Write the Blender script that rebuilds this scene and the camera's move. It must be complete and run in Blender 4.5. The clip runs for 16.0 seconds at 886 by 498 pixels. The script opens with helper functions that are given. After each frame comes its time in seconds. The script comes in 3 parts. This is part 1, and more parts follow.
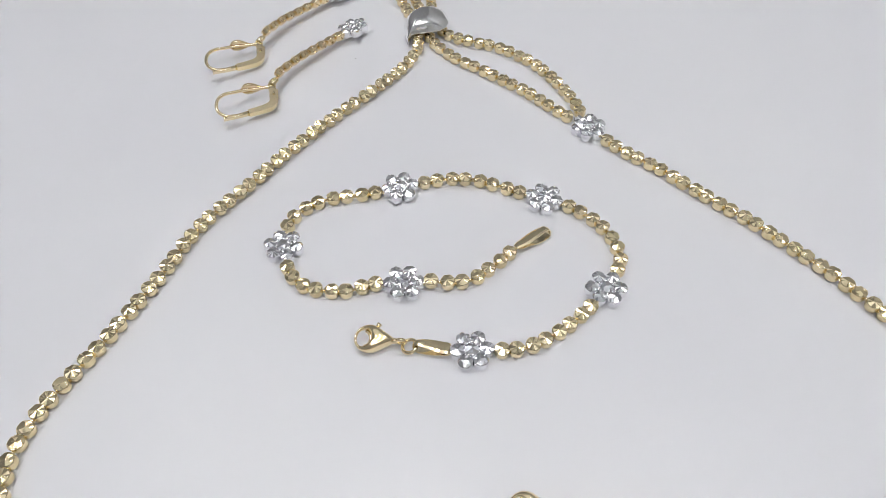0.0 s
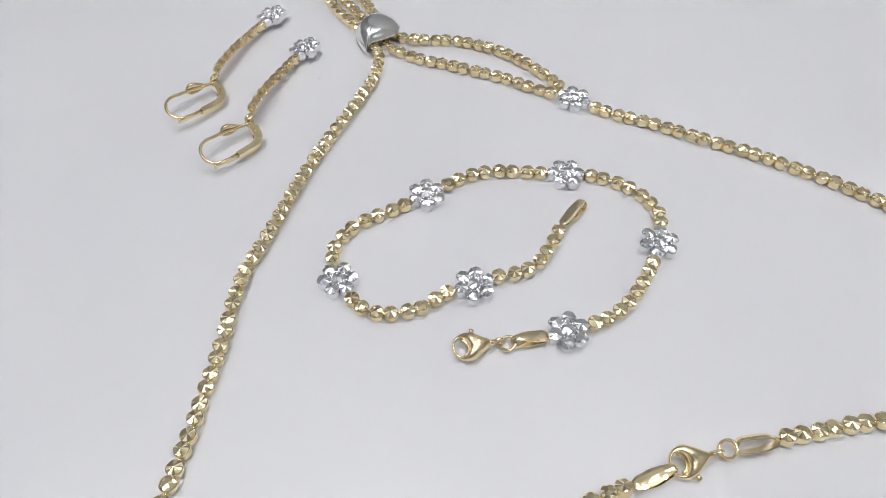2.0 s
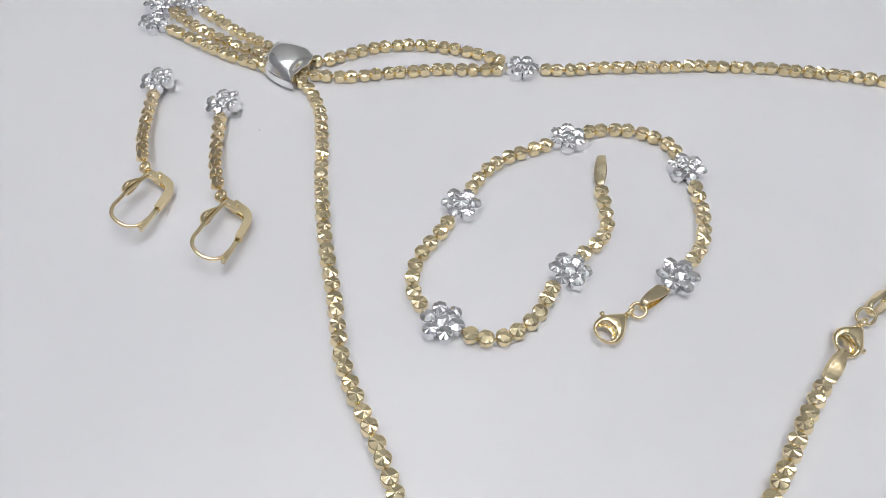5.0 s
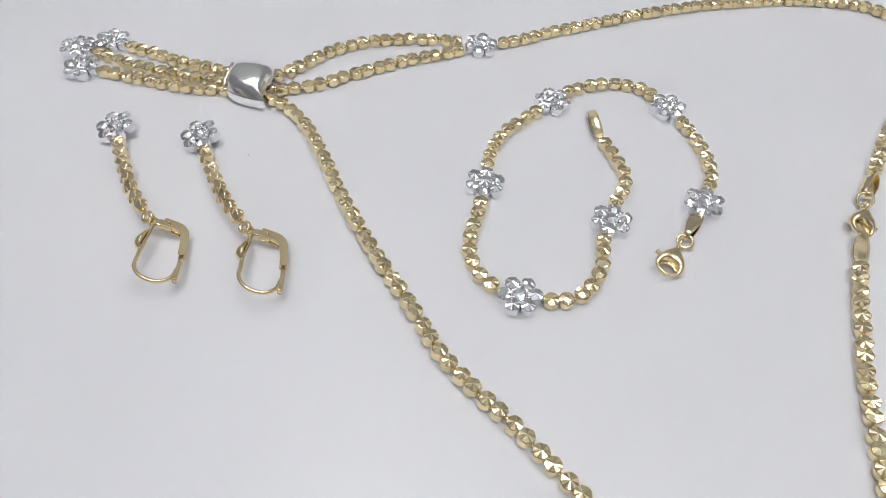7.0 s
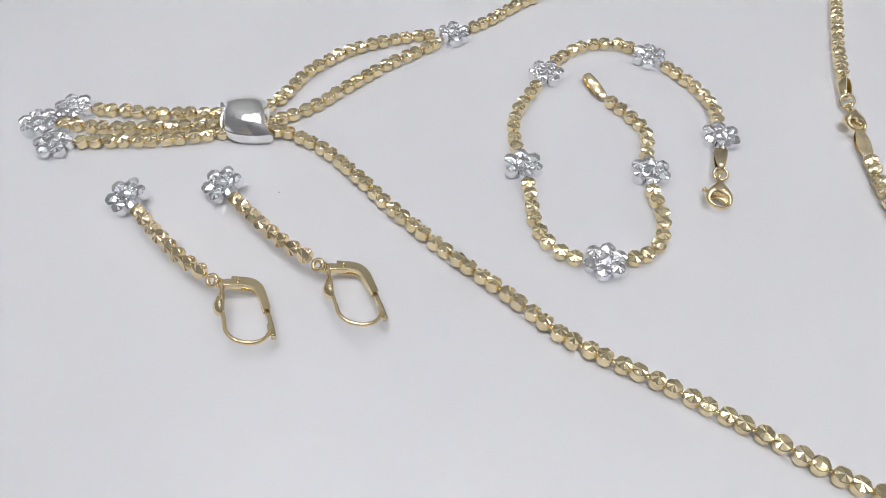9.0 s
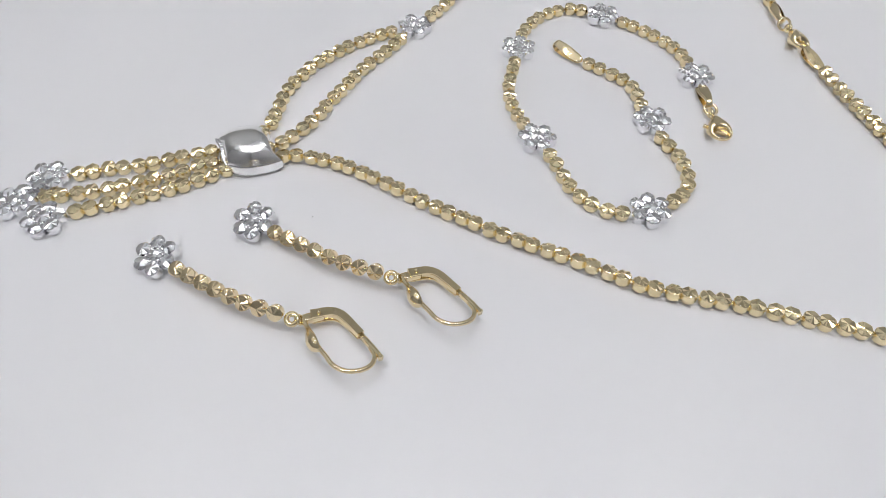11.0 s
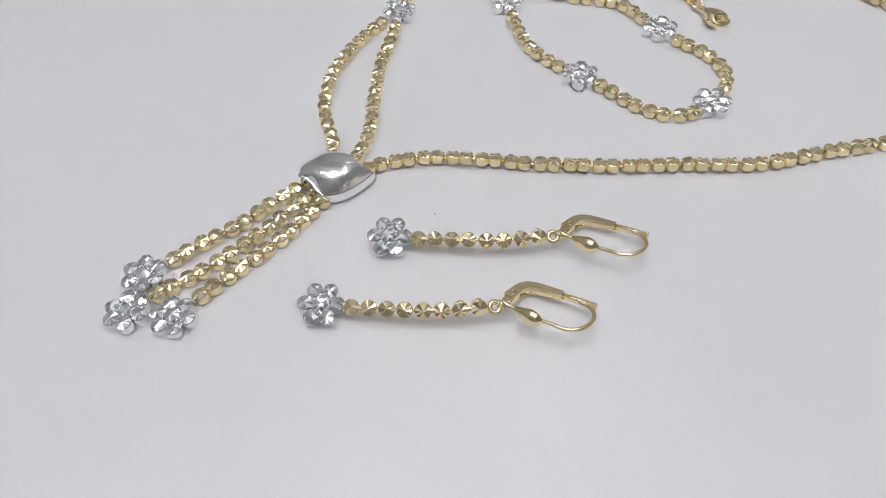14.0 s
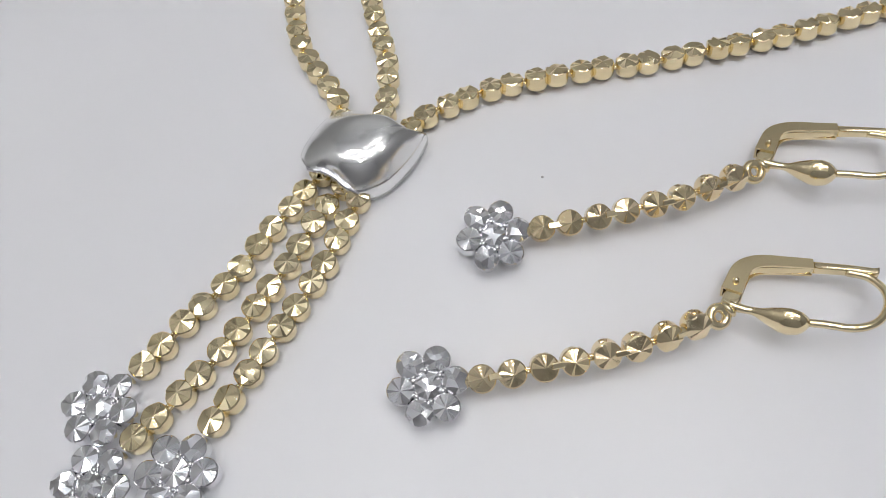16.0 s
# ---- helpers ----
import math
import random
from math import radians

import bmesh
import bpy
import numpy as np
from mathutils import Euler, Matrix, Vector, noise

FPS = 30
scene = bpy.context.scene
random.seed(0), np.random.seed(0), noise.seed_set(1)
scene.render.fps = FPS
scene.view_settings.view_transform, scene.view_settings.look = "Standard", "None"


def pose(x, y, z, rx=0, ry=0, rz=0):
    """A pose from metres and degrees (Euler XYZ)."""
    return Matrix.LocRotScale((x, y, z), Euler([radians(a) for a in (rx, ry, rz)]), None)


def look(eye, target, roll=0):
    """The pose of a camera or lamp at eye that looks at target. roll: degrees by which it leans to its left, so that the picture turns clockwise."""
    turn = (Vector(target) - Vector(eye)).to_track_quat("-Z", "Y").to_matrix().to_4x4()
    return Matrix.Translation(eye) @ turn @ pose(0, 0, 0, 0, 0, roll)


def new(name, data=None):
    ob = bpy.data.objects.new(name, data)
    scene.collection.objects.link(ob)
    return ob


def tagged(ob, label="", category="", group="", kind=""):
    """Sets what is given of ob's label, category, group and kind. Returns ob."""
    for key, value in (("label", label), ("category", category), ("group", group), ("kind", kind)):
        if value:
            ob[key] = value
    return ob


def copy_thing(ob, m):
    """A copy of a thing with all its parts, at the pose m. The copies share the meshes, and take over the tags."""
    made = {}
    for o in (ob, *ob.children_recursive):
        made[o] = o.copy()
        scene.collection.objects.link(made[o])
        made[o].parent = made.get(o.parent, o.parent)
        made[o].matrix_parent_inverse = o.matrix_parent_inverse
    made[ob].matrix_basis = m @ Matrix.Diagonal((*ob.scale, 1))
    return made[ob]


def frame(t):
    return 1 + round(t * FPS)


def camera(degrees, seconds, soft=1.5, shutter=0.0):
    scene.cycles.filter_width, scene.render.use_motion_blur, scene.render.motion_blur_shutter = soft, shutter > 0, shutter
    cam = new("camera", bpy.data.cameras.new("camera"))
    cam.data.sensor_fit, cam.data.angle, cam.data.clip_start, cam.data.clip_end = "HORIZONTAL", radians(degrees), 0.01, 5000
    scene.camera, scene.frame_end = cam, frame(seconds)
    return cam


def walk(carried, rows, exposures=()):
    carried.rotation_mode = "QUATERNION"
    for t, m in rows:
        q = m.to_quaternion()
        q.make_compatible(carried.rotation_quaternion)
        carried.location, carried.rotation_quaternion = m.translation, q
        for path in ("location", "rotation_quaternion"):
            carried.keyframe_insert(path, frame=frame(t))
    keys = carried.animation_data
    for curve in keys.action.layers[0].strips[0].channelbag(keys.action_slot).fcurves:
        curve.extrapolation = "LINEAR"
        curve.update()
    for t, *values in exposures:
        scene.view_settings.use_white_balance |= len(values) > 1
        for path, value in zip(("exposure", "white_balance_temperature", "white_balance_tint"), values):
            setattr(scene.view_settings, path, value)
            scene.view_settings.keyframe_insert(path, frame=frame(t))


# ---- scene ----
MM = 0.001
cam = camera(63.13, 16.0, 0.9)
# seconds, eye, target (millimetres), roll
PATH = [
    (0, (63.59, -40.08, 103.23), (3.67, 5.84, 9.95), 0.04),
    (0.5, (57.76, -46.97, 103.01), (1.61, 3.80, 9.91), 0.30),
    (1, (51.25, -53.67, 102.42), (-0.80, 1.64, 9.52), 0.24),
    (1.5, (44.96, -58.90, 102.42), (-2.86, -0.06, 9.41), 0.30),
    (2, (37.15, -64.48, 102.21), (-5.41, -1.79, 9.16), 0.52),
    (2.5, (28.97, -68.56, 102.08), (-8.10, -2.50, 9.01), 0.85),
    (3, (20.77, -72.54, 101.20), (-11.03, -3.02, 8.70), 0.91),
    (3.5, (12.09, -74.12, 99.85), (-13.66, -2.68, 6.94), 1.06),
    (4, (2.61, -74.26, 97.82), (-16.39, -0.99, 4.71), 1.24),
    (6.5, (-40.72, -77.86, 93.83), (-27.65, -1.27, 2.38), 2.59),
    (7, (-48.91, -75.63, 92.74), (-29.97, -0.65, 0.98), 2.62),
    (7.5, (-57.92, -73.00, 92.62), (-32.88, 0.43, 1.07), 2.40),
    (8, (-65.02, -70.09, 92.40), (-35.70, 1.58, 0.72), 1.53),
    (8.5, (-72.98, -66.48, 92.95), (-39.35, 2.23, 0.50), 0.85),
    (9, (-79.95, -62.62, 93.78), (-41.85, 3.01, 0.82), 0.58),
    (11.5, (-112.23, -36.60, 94.11), (-53.28, 9.86, 0.48), 0.67),
    (12, (-118.32, -30.34, 94.97), (-56.04, 11.87, 1.49), 0.42),
    (12.5, (-123.39, -22.95, 94.81), (-58.53, 14.34, 0.99), 0.23),
    (13, (-128.52, -14.36, 95.22), (-63.29, 19.06, 0.21), -0.97),
    (13.5, (-131.69, -7.08, 95.51), (-65.72, 22.09, -0.39), -1.86),
    (14, (-134.58, 0.92, 94.95), (-66.78, 25.83, -0.87), -2.44),
    (14.5, (-135.98, 7.54, 93.46), (-66.67, 28.25, -2.28), -2.80),
    (14.6, (-127.36, 11.44, 84.24), (-59.35, 31.03, -12.66), -3.37),
    (14.7, (-123.18, 13.14, 80.42), (-56.32, 32.34, -17.36), -4.02),
    (14.8, (-123.43, 13.95, 80.57), (-56.40, 32.66, -17.19), -4.08),
    (14.9, (-118.61, 14.96, 74.80), (-52.45, 34.58, -23.37), -5.56),
    (15, (-119.25, 18.90, 76.53), (-53.47, 36.59, -22.26), -5.41),
    (15.1, (-106.57, 22.92, 64.04), (-46.22, 39.40, -38.36), -6.45),
    (15.2, (-103.85, 24.28, 62.42), (-45.79, 39.91, -41.43), -6.90),
    (15.3, (-103.87, 25.22, 61.80), (-45.12, 40.81, -41.67), -7.36),
    (15.4, (-104.85, 26.40, 61.79), (-44.94, 41.28, -41.11), -7.34),
    (15.5, (-105.52, 27.94, 61.79), (-44.57, 41.59, -40.68), -6.89),
    (16, (-104.55, 32.48, 63.35), (-46.63, 43.76, -41.14), -8.80),
]
walk(cam, [(t, look(Vector(e) * MM, Vector(a) * MM, r)) for t, e, a, r in PATH], [(0, 0.0, 6450, 10), (9, 0.0, 6450, 10), (12.5, 0.0, 6500, 10), (14, -0.08, 6500, 10), (16, -0.1, 6500, 10)])

# ---- light ----
world = bpy.data.worlds.new("world")
scene.world = world
world.use_nodes = True
world.node_tree.nodes["Background"].inputs["Color"].default_value = (0.8, 0.85, 1.0, 1)
world.node_tree.nodes["Background"].inputs["Strength"].default_value = 0.05
# strengths of the table lamp, the added fill and the added glint lights
LAMP, UP_FILL, SPOT = 9.8, 217.0, 34.0


# ---- materials ----
def material(name, color, rough=0.5, metal=0.0):
    m = bpy.data.materials.new(name)
    m.use_nodes = True
    n, l = m.node_tree.nodes, m.node_tree.links
    b = n["Principled BSDF"]
    b.inputs["Base Color"].default_value = (*color, 1)
    b.inputs["Roughness"].default_value = rough
    b.inputs["Metallic"].default_value = metal
    return m, n, l, b


def noise_node(n, l, scale, detail=3.0, coord="Object"):
    c = n.new("ShaderNodeTexCoord")
    t = n.new("ShaderNodeTexNoise")
    t.inputs["Scale"].default_value = scale
    t.inputs["Detail"].default_value = detail
    l.new(c.outputs[coord], t.inputs["Vector"])
    return t


def ramp(n, l, source, lo, hi, a=0.3, b=0.7):
    r = n.new("ShaderNodeMapRange")
    r.inputs["From Min"].default_value, r.inputs["From Max"].default_value = a, b
    r.inputs["To Min"].default_value, r.inputs["To Max"].default_value = lo, hi
    l.new(source, r.inputs["Value"])
    return r.outputs["Result"]


def mix_color(n, l, fac, c1, c2):
    x = n.new("ShaderNodeMix")
    x.data_type = "RGBA"
    x.inputs["A"].default_value, x.inputs["B"].default_value = (*c1, 1), (*c2, 1)
    l.new(fac, x.inputs["Factor"])
    return x.outputs["Result"]


def bump(n, l, b, source, strength, distance):
    k = n.new("ShaderNodeBump")
    k.inputs["Strength"].default_value, k.inputs["Distance"].default_value = strength, distance
    l.new(source, k.inputs["Height"])
    l.new(k.outputs["Normal"], b.inputs["Normal"])


def metal(name, c1, c2, r1, r2, grain, patch=900):
    """Polished metal: each piece a little different in tone, with fine polishing marks."""
    m, n, l, b = material(name, c1, r1, 1.0)
    info = n.new("ShaderNodeObjectInfo")
    l.new(mix_color(n, l, info.outputs["Random"], c1, c2), b.inputs["Base Color"])
    fine = noise_node(n, l, patch, 4)
    l.new(ramp(n, l, fine.outputs["Fac"], r1, r2), b.inputs["Roughness"])
    cut = noise_node(n, l, 5200, 2)
    bump(n, l, b, cut.outputs["Fac"], grain, 0.00004)
    return m


GOLD = metal("yellow_gold", (0.945, 0.812, 0.535), (0.915, 0.772, 0.475), 0.05, 0.12, 0.20)
GOLD_EARRING = metal("warm_gold", (0.94, 0.79, 0.525), (0.91, 0.75, 0.47), 0.05, 0.12, 0.20)
GOLD_SMOOTH = metal("polished_gold", (0.95, 0.812, 0.535), (0.93, 0.782, 0.495), 0.07, 0.16, 0.03)
SILVER = metal("white_gold", (0.93, 0.93, 0.945), (0.89, 0.89, 0.915), 0.05, 0.12, 0.18)
SILVER_SMOOTH = metal("polished_white_gold", (0.95, 0.95, 0.945), (0.95, 0.95, 0.945), 0.14, 0.21, 0.05, 5000)


def white_laminate():
    m, n, l, b = material("white_laminate", (0.8, 0.79, 0.82), 0.38)
    broad, fine = noise_node(n, l, 14, 2), noise_node(n, l, 260, 4)
    l.new(mix_color(n, l, ramp(n, l, broad.outputs["Fac"], 0, 1), (0.79, 0.785, 0.815), (0.815, 0.81, 0.83)), b.inputs["Base Color"])
    l.new(ramp(n, l, fine.outputs["Fac"], 0.29, 0.38), b.inputs["Roughness"])
    b.inputs["IOR"].default_value = 1.56
    bump(n, l, b, noise_node(n, l, 1800, 2).outputs["Fac"], 0.04, 0.00005)
    return m


TABLE = white_laminate()


def paint(name, c1, c2, scale=3.0):
    m, n, l, b = material(name, c1, 0.7)
    l.new(mix_color(n, l, ramp(n, l, noise_node(n, l, scale, 4).outputs["Fac"], 0, 1), c1, c2), b.inputs["Base Color"])
    bump(n, l, b, noise_node(n, l, 300, 2).outputs["Fac"], 0.1, 0.0005)
    return m


WALL = paint("wall_paint", (0.35, 0.35, 0.36), (0.39, 0.39, 0.40))
# lighter tone for two unseen walls, to brighten what the metal reflects
BOUNCE_WALL = paint("bounce_wall_paint", (0.52, 0.52, 0.515), (0.56, 0.56, 0.555))
CEILING = paint("ceiling_paint", (0.82, 0.82, 0.82), (0.86, 0.86, 0.86))
FLOOR = paint("floor_vinyl", (0.50, 0.49, 0.48), (0.56, 0.55, 0.54), 9.0)
LEG = material("leg_steel", (0.35, 0.35, 0.36), 0.4, 1.0)[0]
DUST = paint("dust", (0.34, 0.33, 0.33), (0.45, 0.44, 0.43), 4000.0)


def glow(name, strength, color):
    m, n, l, b = material(name, (0.9, 0.9, 0.9), 0.5)
    b.inputs["Emission Color"].default_value = (*color, 1)
    b.inputs["Emission Strength"].default_value = strength
    return m


GLOW = glow("lamp_diffuser", LAMP, (0.897, 0.935, 1.0))
# upper disc glows as added fill, bounced off the unseen ceiling
GLOW_FILL = glow("fill_glow", UP_FILL, (0.897, 0.935, 1.0))
# glow of the added downlights, for sparkle in the facets
GLOW_GLINT = glow("glint_diffuser", SPOT, (1.0, 0.98, 0.955))
FRAME = material("lamp_frame", (0.7, 0.7, 0.7), 0.4)[0]


# ---- mesh helpers ----
def mesh_of(name, bm, mat, smooth=False):
    bmesh.ops.recalc_face_normals(bm, faces=bm.faces)
    me = bpy.data.meshes.new(name)
    if smooth:
        for f in bm.faces:
            f.smooth = True
    bm.to_mesh(me)
    bm.free()
    me.materials.append(mat)
    return me


def put(name, me, parent, m=None, label=""):
    """One mesh object under a thing or a part."""
    ob = new(name, me)
    if parent:
        ob.parent = parent
    if m is not None:
        ob.matrix_basis = m
    return tagged(ob, label=label)


def thing(name, label, category, group="", kind=""):
    return tagged(new(name), label, category, group, kind)


def box(sx, sy, sz, bevel=0.0):
    bm = bmesh.new()
    bmesh.ops.create_cube(bm, size=1, matrix=Matrix.Diagonal((sx, sy, sz, 1)))
    if bevel:
        bmesh.ops.bevel(bm, geom=bm.edges[:], offset=bevel, segments=2, affect="EDGES")
    return bm


def spline(points, closed=False, steps=12):
    """Catmull-Rom through the points, in any dimension, as a dense polyline."""
    p = [Vector(q) for q in points]
    if closed:
        p = [p[-1], *p, p[0], p[1]]
    else:
        p = [2 * p[0] - p[1], *p, 2 * p[-1] - p[-2]]
    out = []
    for a, b, c, d in zip(p, p[1:], p[2:], p[3:]):
        for k in range(steps):
            t = k / steps
            out.append(0.5 * (2 * b + t * (c - a) + t * t * (2 * a - 5 * b + 4 * c - d) + t ** 3 * (3 * b - a - 3 * c + d)))
    return out if closed else out + [p[-2]]


def lengths(line):
    s = [0.0]
    for a, b in zip(line, line[1:]):
        s.append(s[-1] + (b - a).length)
    return s


def along(line, s, at):
    """The place and the way at a length along a polyline."""
    at = min(max(at, 0.0), s[-1])
    k = next((i for i in range(len(s) - 1) if s[i + 1] >= at), len(s) - 2)
    d = s[k + 1] - s[k] or 1e-9
    lo, hi = line[max(k - 5, 0)], line[min(k + 6, len(line) - 1)]
    return line[k].lerp(line[k + 1], (at - s[k]) / d), (hi - lo).normalized()


def loft(rings, closed_rings=True, cap=True, loop=False):
    """Faces between rings of points (millimetres)."""
    bm = bmesh.new()
    v = [[bm.verts.new(Vector(q) * MM) for q in ring] for ring in rings]
    pairs = list(zip(v, v[1:])) + ([(v[-1], v[0])] if loop else [])
    n = len(v[0])
    for a, b in pairs:
        for i in range(n if closed_rings else n - 1):
            bm.faces.new((a[i], a[(i + 1) % n], b[(i + 1) % n], b[i]))
    if cap and not loop:
        bm.faces.new(v[0])
        bm.faces.new(v[-1])
    return bm


def sweep(path, section, closed=False, up=(0, 0, 1)):
    """Rings along a path: section(k, f) gives the cross points (side, height) at index k, fraction f."""
    path = [Vector(p) for p in path]
    n, rings = len(path), []
    for k, p in enumerate(path):
        a = path[(k - 1) % n] if closed else path[max(k - 1, 0)]
        b = path[(k + 1) % n] if closed else path[min(k + 1, n - 1)]
        t = (b - a).normalized()
        side = t.cross(Vector(up))
        side = side.normalized() if side.length > 1e-3 else Vector((1, 0, 0))
        over = side.cross(t)
        rings.append([p + side * x + over * y for x, y in section(k, k / max(n - 1, 1))])
    return loft(rings, loop=closed)


def round_section(radius, n=12, flat=1.0):
    """radius: a number or a function of the fraction along."""
    def section(k, f):
        r = radius(f) if callable(radius) else radius
        return [(r * math.cos(a), r * flat * math.sin(a)) for a in (2 * math.pi * i / n for i in range(n))]
    return section


def torus(major, minor, n=28, m=10, squash=1.0):
    path = [(major * math.cos(a), major * squash * math.sin(a), 0) for a in (2 * math.pi * i / n for i in range(n))]
    return sweep(path, round_section(minor, m), closed=True)


# ---- room and table ----
CEILING_Z = 2.9


# unseen room, added to close the place and bounce light onto the jewellery
def room():
    w, d, h0, h1, th = 4.2, 4.0, -0.75, CEILING_Z, 0.12
    mid = Vector((-0.02, 0.0, 0))
    put("floor", mesh_of("floor", box(w, d, th), FLOOR), None, pose(mid.x, mid.y, h0 - th / 2))
    put("ceiling", mesh_of("ceiling", box(w, d, th), CEILING), None, pose(mid.x, mid.y, h1 + th / 2))
    h, zc = h1 - h0, (h0 + h1) / 2
    for name, x, y, sx, sy in (("wall_north", 0, d / 2 + th / 2, w, th), ("wall_south", 0, -d / 2 - th / 2, w, th),
                               ("wall_east", w / 2 + th / 2, 0, th, d + 2 * th), ("wall_west", -w / 2 - th / 2, 0, th, d + 2 * th)):
        put(name, mesh_of(name, box(sx, sy, h), BOUNCE_WALL if name in ("wall_north", "wall_east") else WALL), None, pose(mid.x + x, mid.y + y, zc))
    for name, label in (("floor", "pale grey vinyl floor under the table"), ("ceiling", "white painted ceiling of the room"),
                        ("wall_north", "lighter wall, unseen, added to brighten reflections in the metal"), ("wall_south", "grey painted wall of the room"),
                        ("wall_east", "lighter wall, unseen, added to brighten reflections in the metal"), ("wall_west", "grey painted wall of the room")):
        tagged(bpy.data.objects[name], label, name.split("_")[0], kind="structure")


def disc(radius, depth, n=40):
    bm = bmesh.new()
    bmesh.ops.create_cone(bm, cap_ends=True, segments=n, radius1=radius, radius2=radius, depth=depth)
    return bm


def pendant_lamp(x, y, z, radius):
    """A round lamp hung over the table that shines down on it and up at the ceiling. Unseen; the upward half is added
    fill.
    """
    t = thing("pendant_lamp", "round lamp assumed over the table, unseen, with added upward fill", "pendant lamp")
    t.matrix_basis = pose(x, y, z)
    bm = loft([[((radius + r) / MM * math.cos(a), (radius + r) / MM * math.sin(a), h / MM) for a in (2 * math.pi * k / 48 for k in range(48))]
               for r, h in ((0.001, -0.03), (0.012, -0.03), (0.012, 0.03), (0.001, 0.03))], loop=True)
    put("rim", mesh_of("rim", bm, FRAME), t)
    put("diffuser", mesh_of("diffuser", disc(radius, 0.012), GLOW), t, pose(0, 0, -0.018), "glowing white diffuser")
    put("uplight", mesh_of("uplight", disc(radius, 0.012), GLOW_FILL), t, pose(0, 0, 0.018), "glowing upper disc, added as fill light")
    for k in range(3):
        a = 2 * math.pi * k / 3
        put("cable", mesh_of("cable", disc(0.0015, CEILING_Z - z - 0.024, 8), LEG), t, pose(0.8 * radius * math.cos(a), 0.8 * radius * math.sin(a), (CEILING_Z - z + 0.024) / 2))


def ceiling_light(x, y, radius):
    """A small round downlight set into the ceiling, added unseen to make glints."""
    t = thing("ceiling_light", "small round warm white downlight, unseen, added for glints", "ceiling light", "ceiling lights")
    t.matrix_basis = pose(x, y, CEILING_Z)
    bm = loft([[((radius + r) / MM * math.cos(a), (radius + r) / MM * math.sin(a), h / MM) for a in (2 * math.pi * k / 32 for k in range(32))]
               for r, h in ((0.0, -0.004), (0.004, -0.012), (0.014, -0.010), (0.016, 0.0), (0.0, 0.0))], loop=True)
    put("trim_ring", mesh_of("trim_ring", bm, FRAME, True), t)
    put("diffuser", mesh_of("diffuser", disc(radius - 0.001, 0.008, 32), GLOW_GLINT), t, pose(0, 0, -0.005), "glowing warm white diffuser, added for glints")


def table():
    t = thing("table", "white laminate tabletop, clean and lightly glossy", "table")
    t.matrix_basis = pose(0, 0, -0.75)
    put("tabletop", mesh_of("tabletop", box(1.5, 0.9, 0.03, 0.003), TABLE), t, pose(-0.02, 0.0, 0.735), "white laminate top")
    leg = mesh_of("leg", box(0.045, 0.045, 0.72, 0.003), LEG)
    for x, y in ((-0.7, -0.38), (0.66, -0.38), (-0.7, 0.38), (0.66, 0.38)):
        put("leg", leg, t, pose(x, y, 0.36))


room()
pendant_lamp(-0.10, -0.05, 1.2, 0.12)
# eight unseen downlights, added so that more facets catch a glint
for x, y in ((0.55, 0.6), (-0.75, -0.65), (-0.75, 0.6), (0.55, -0.65), (-1.5, 0.0), (1.3, 0.0), (-0.1, 1.3), (-0.1, -1.4)):
    ceiling_light(x, y, 0.12)
table()

# ---- beads ----
R_BEAD, H_BEAD, H_PETAL, PITCH = 1.30, 1.98, 2.25, 2.6


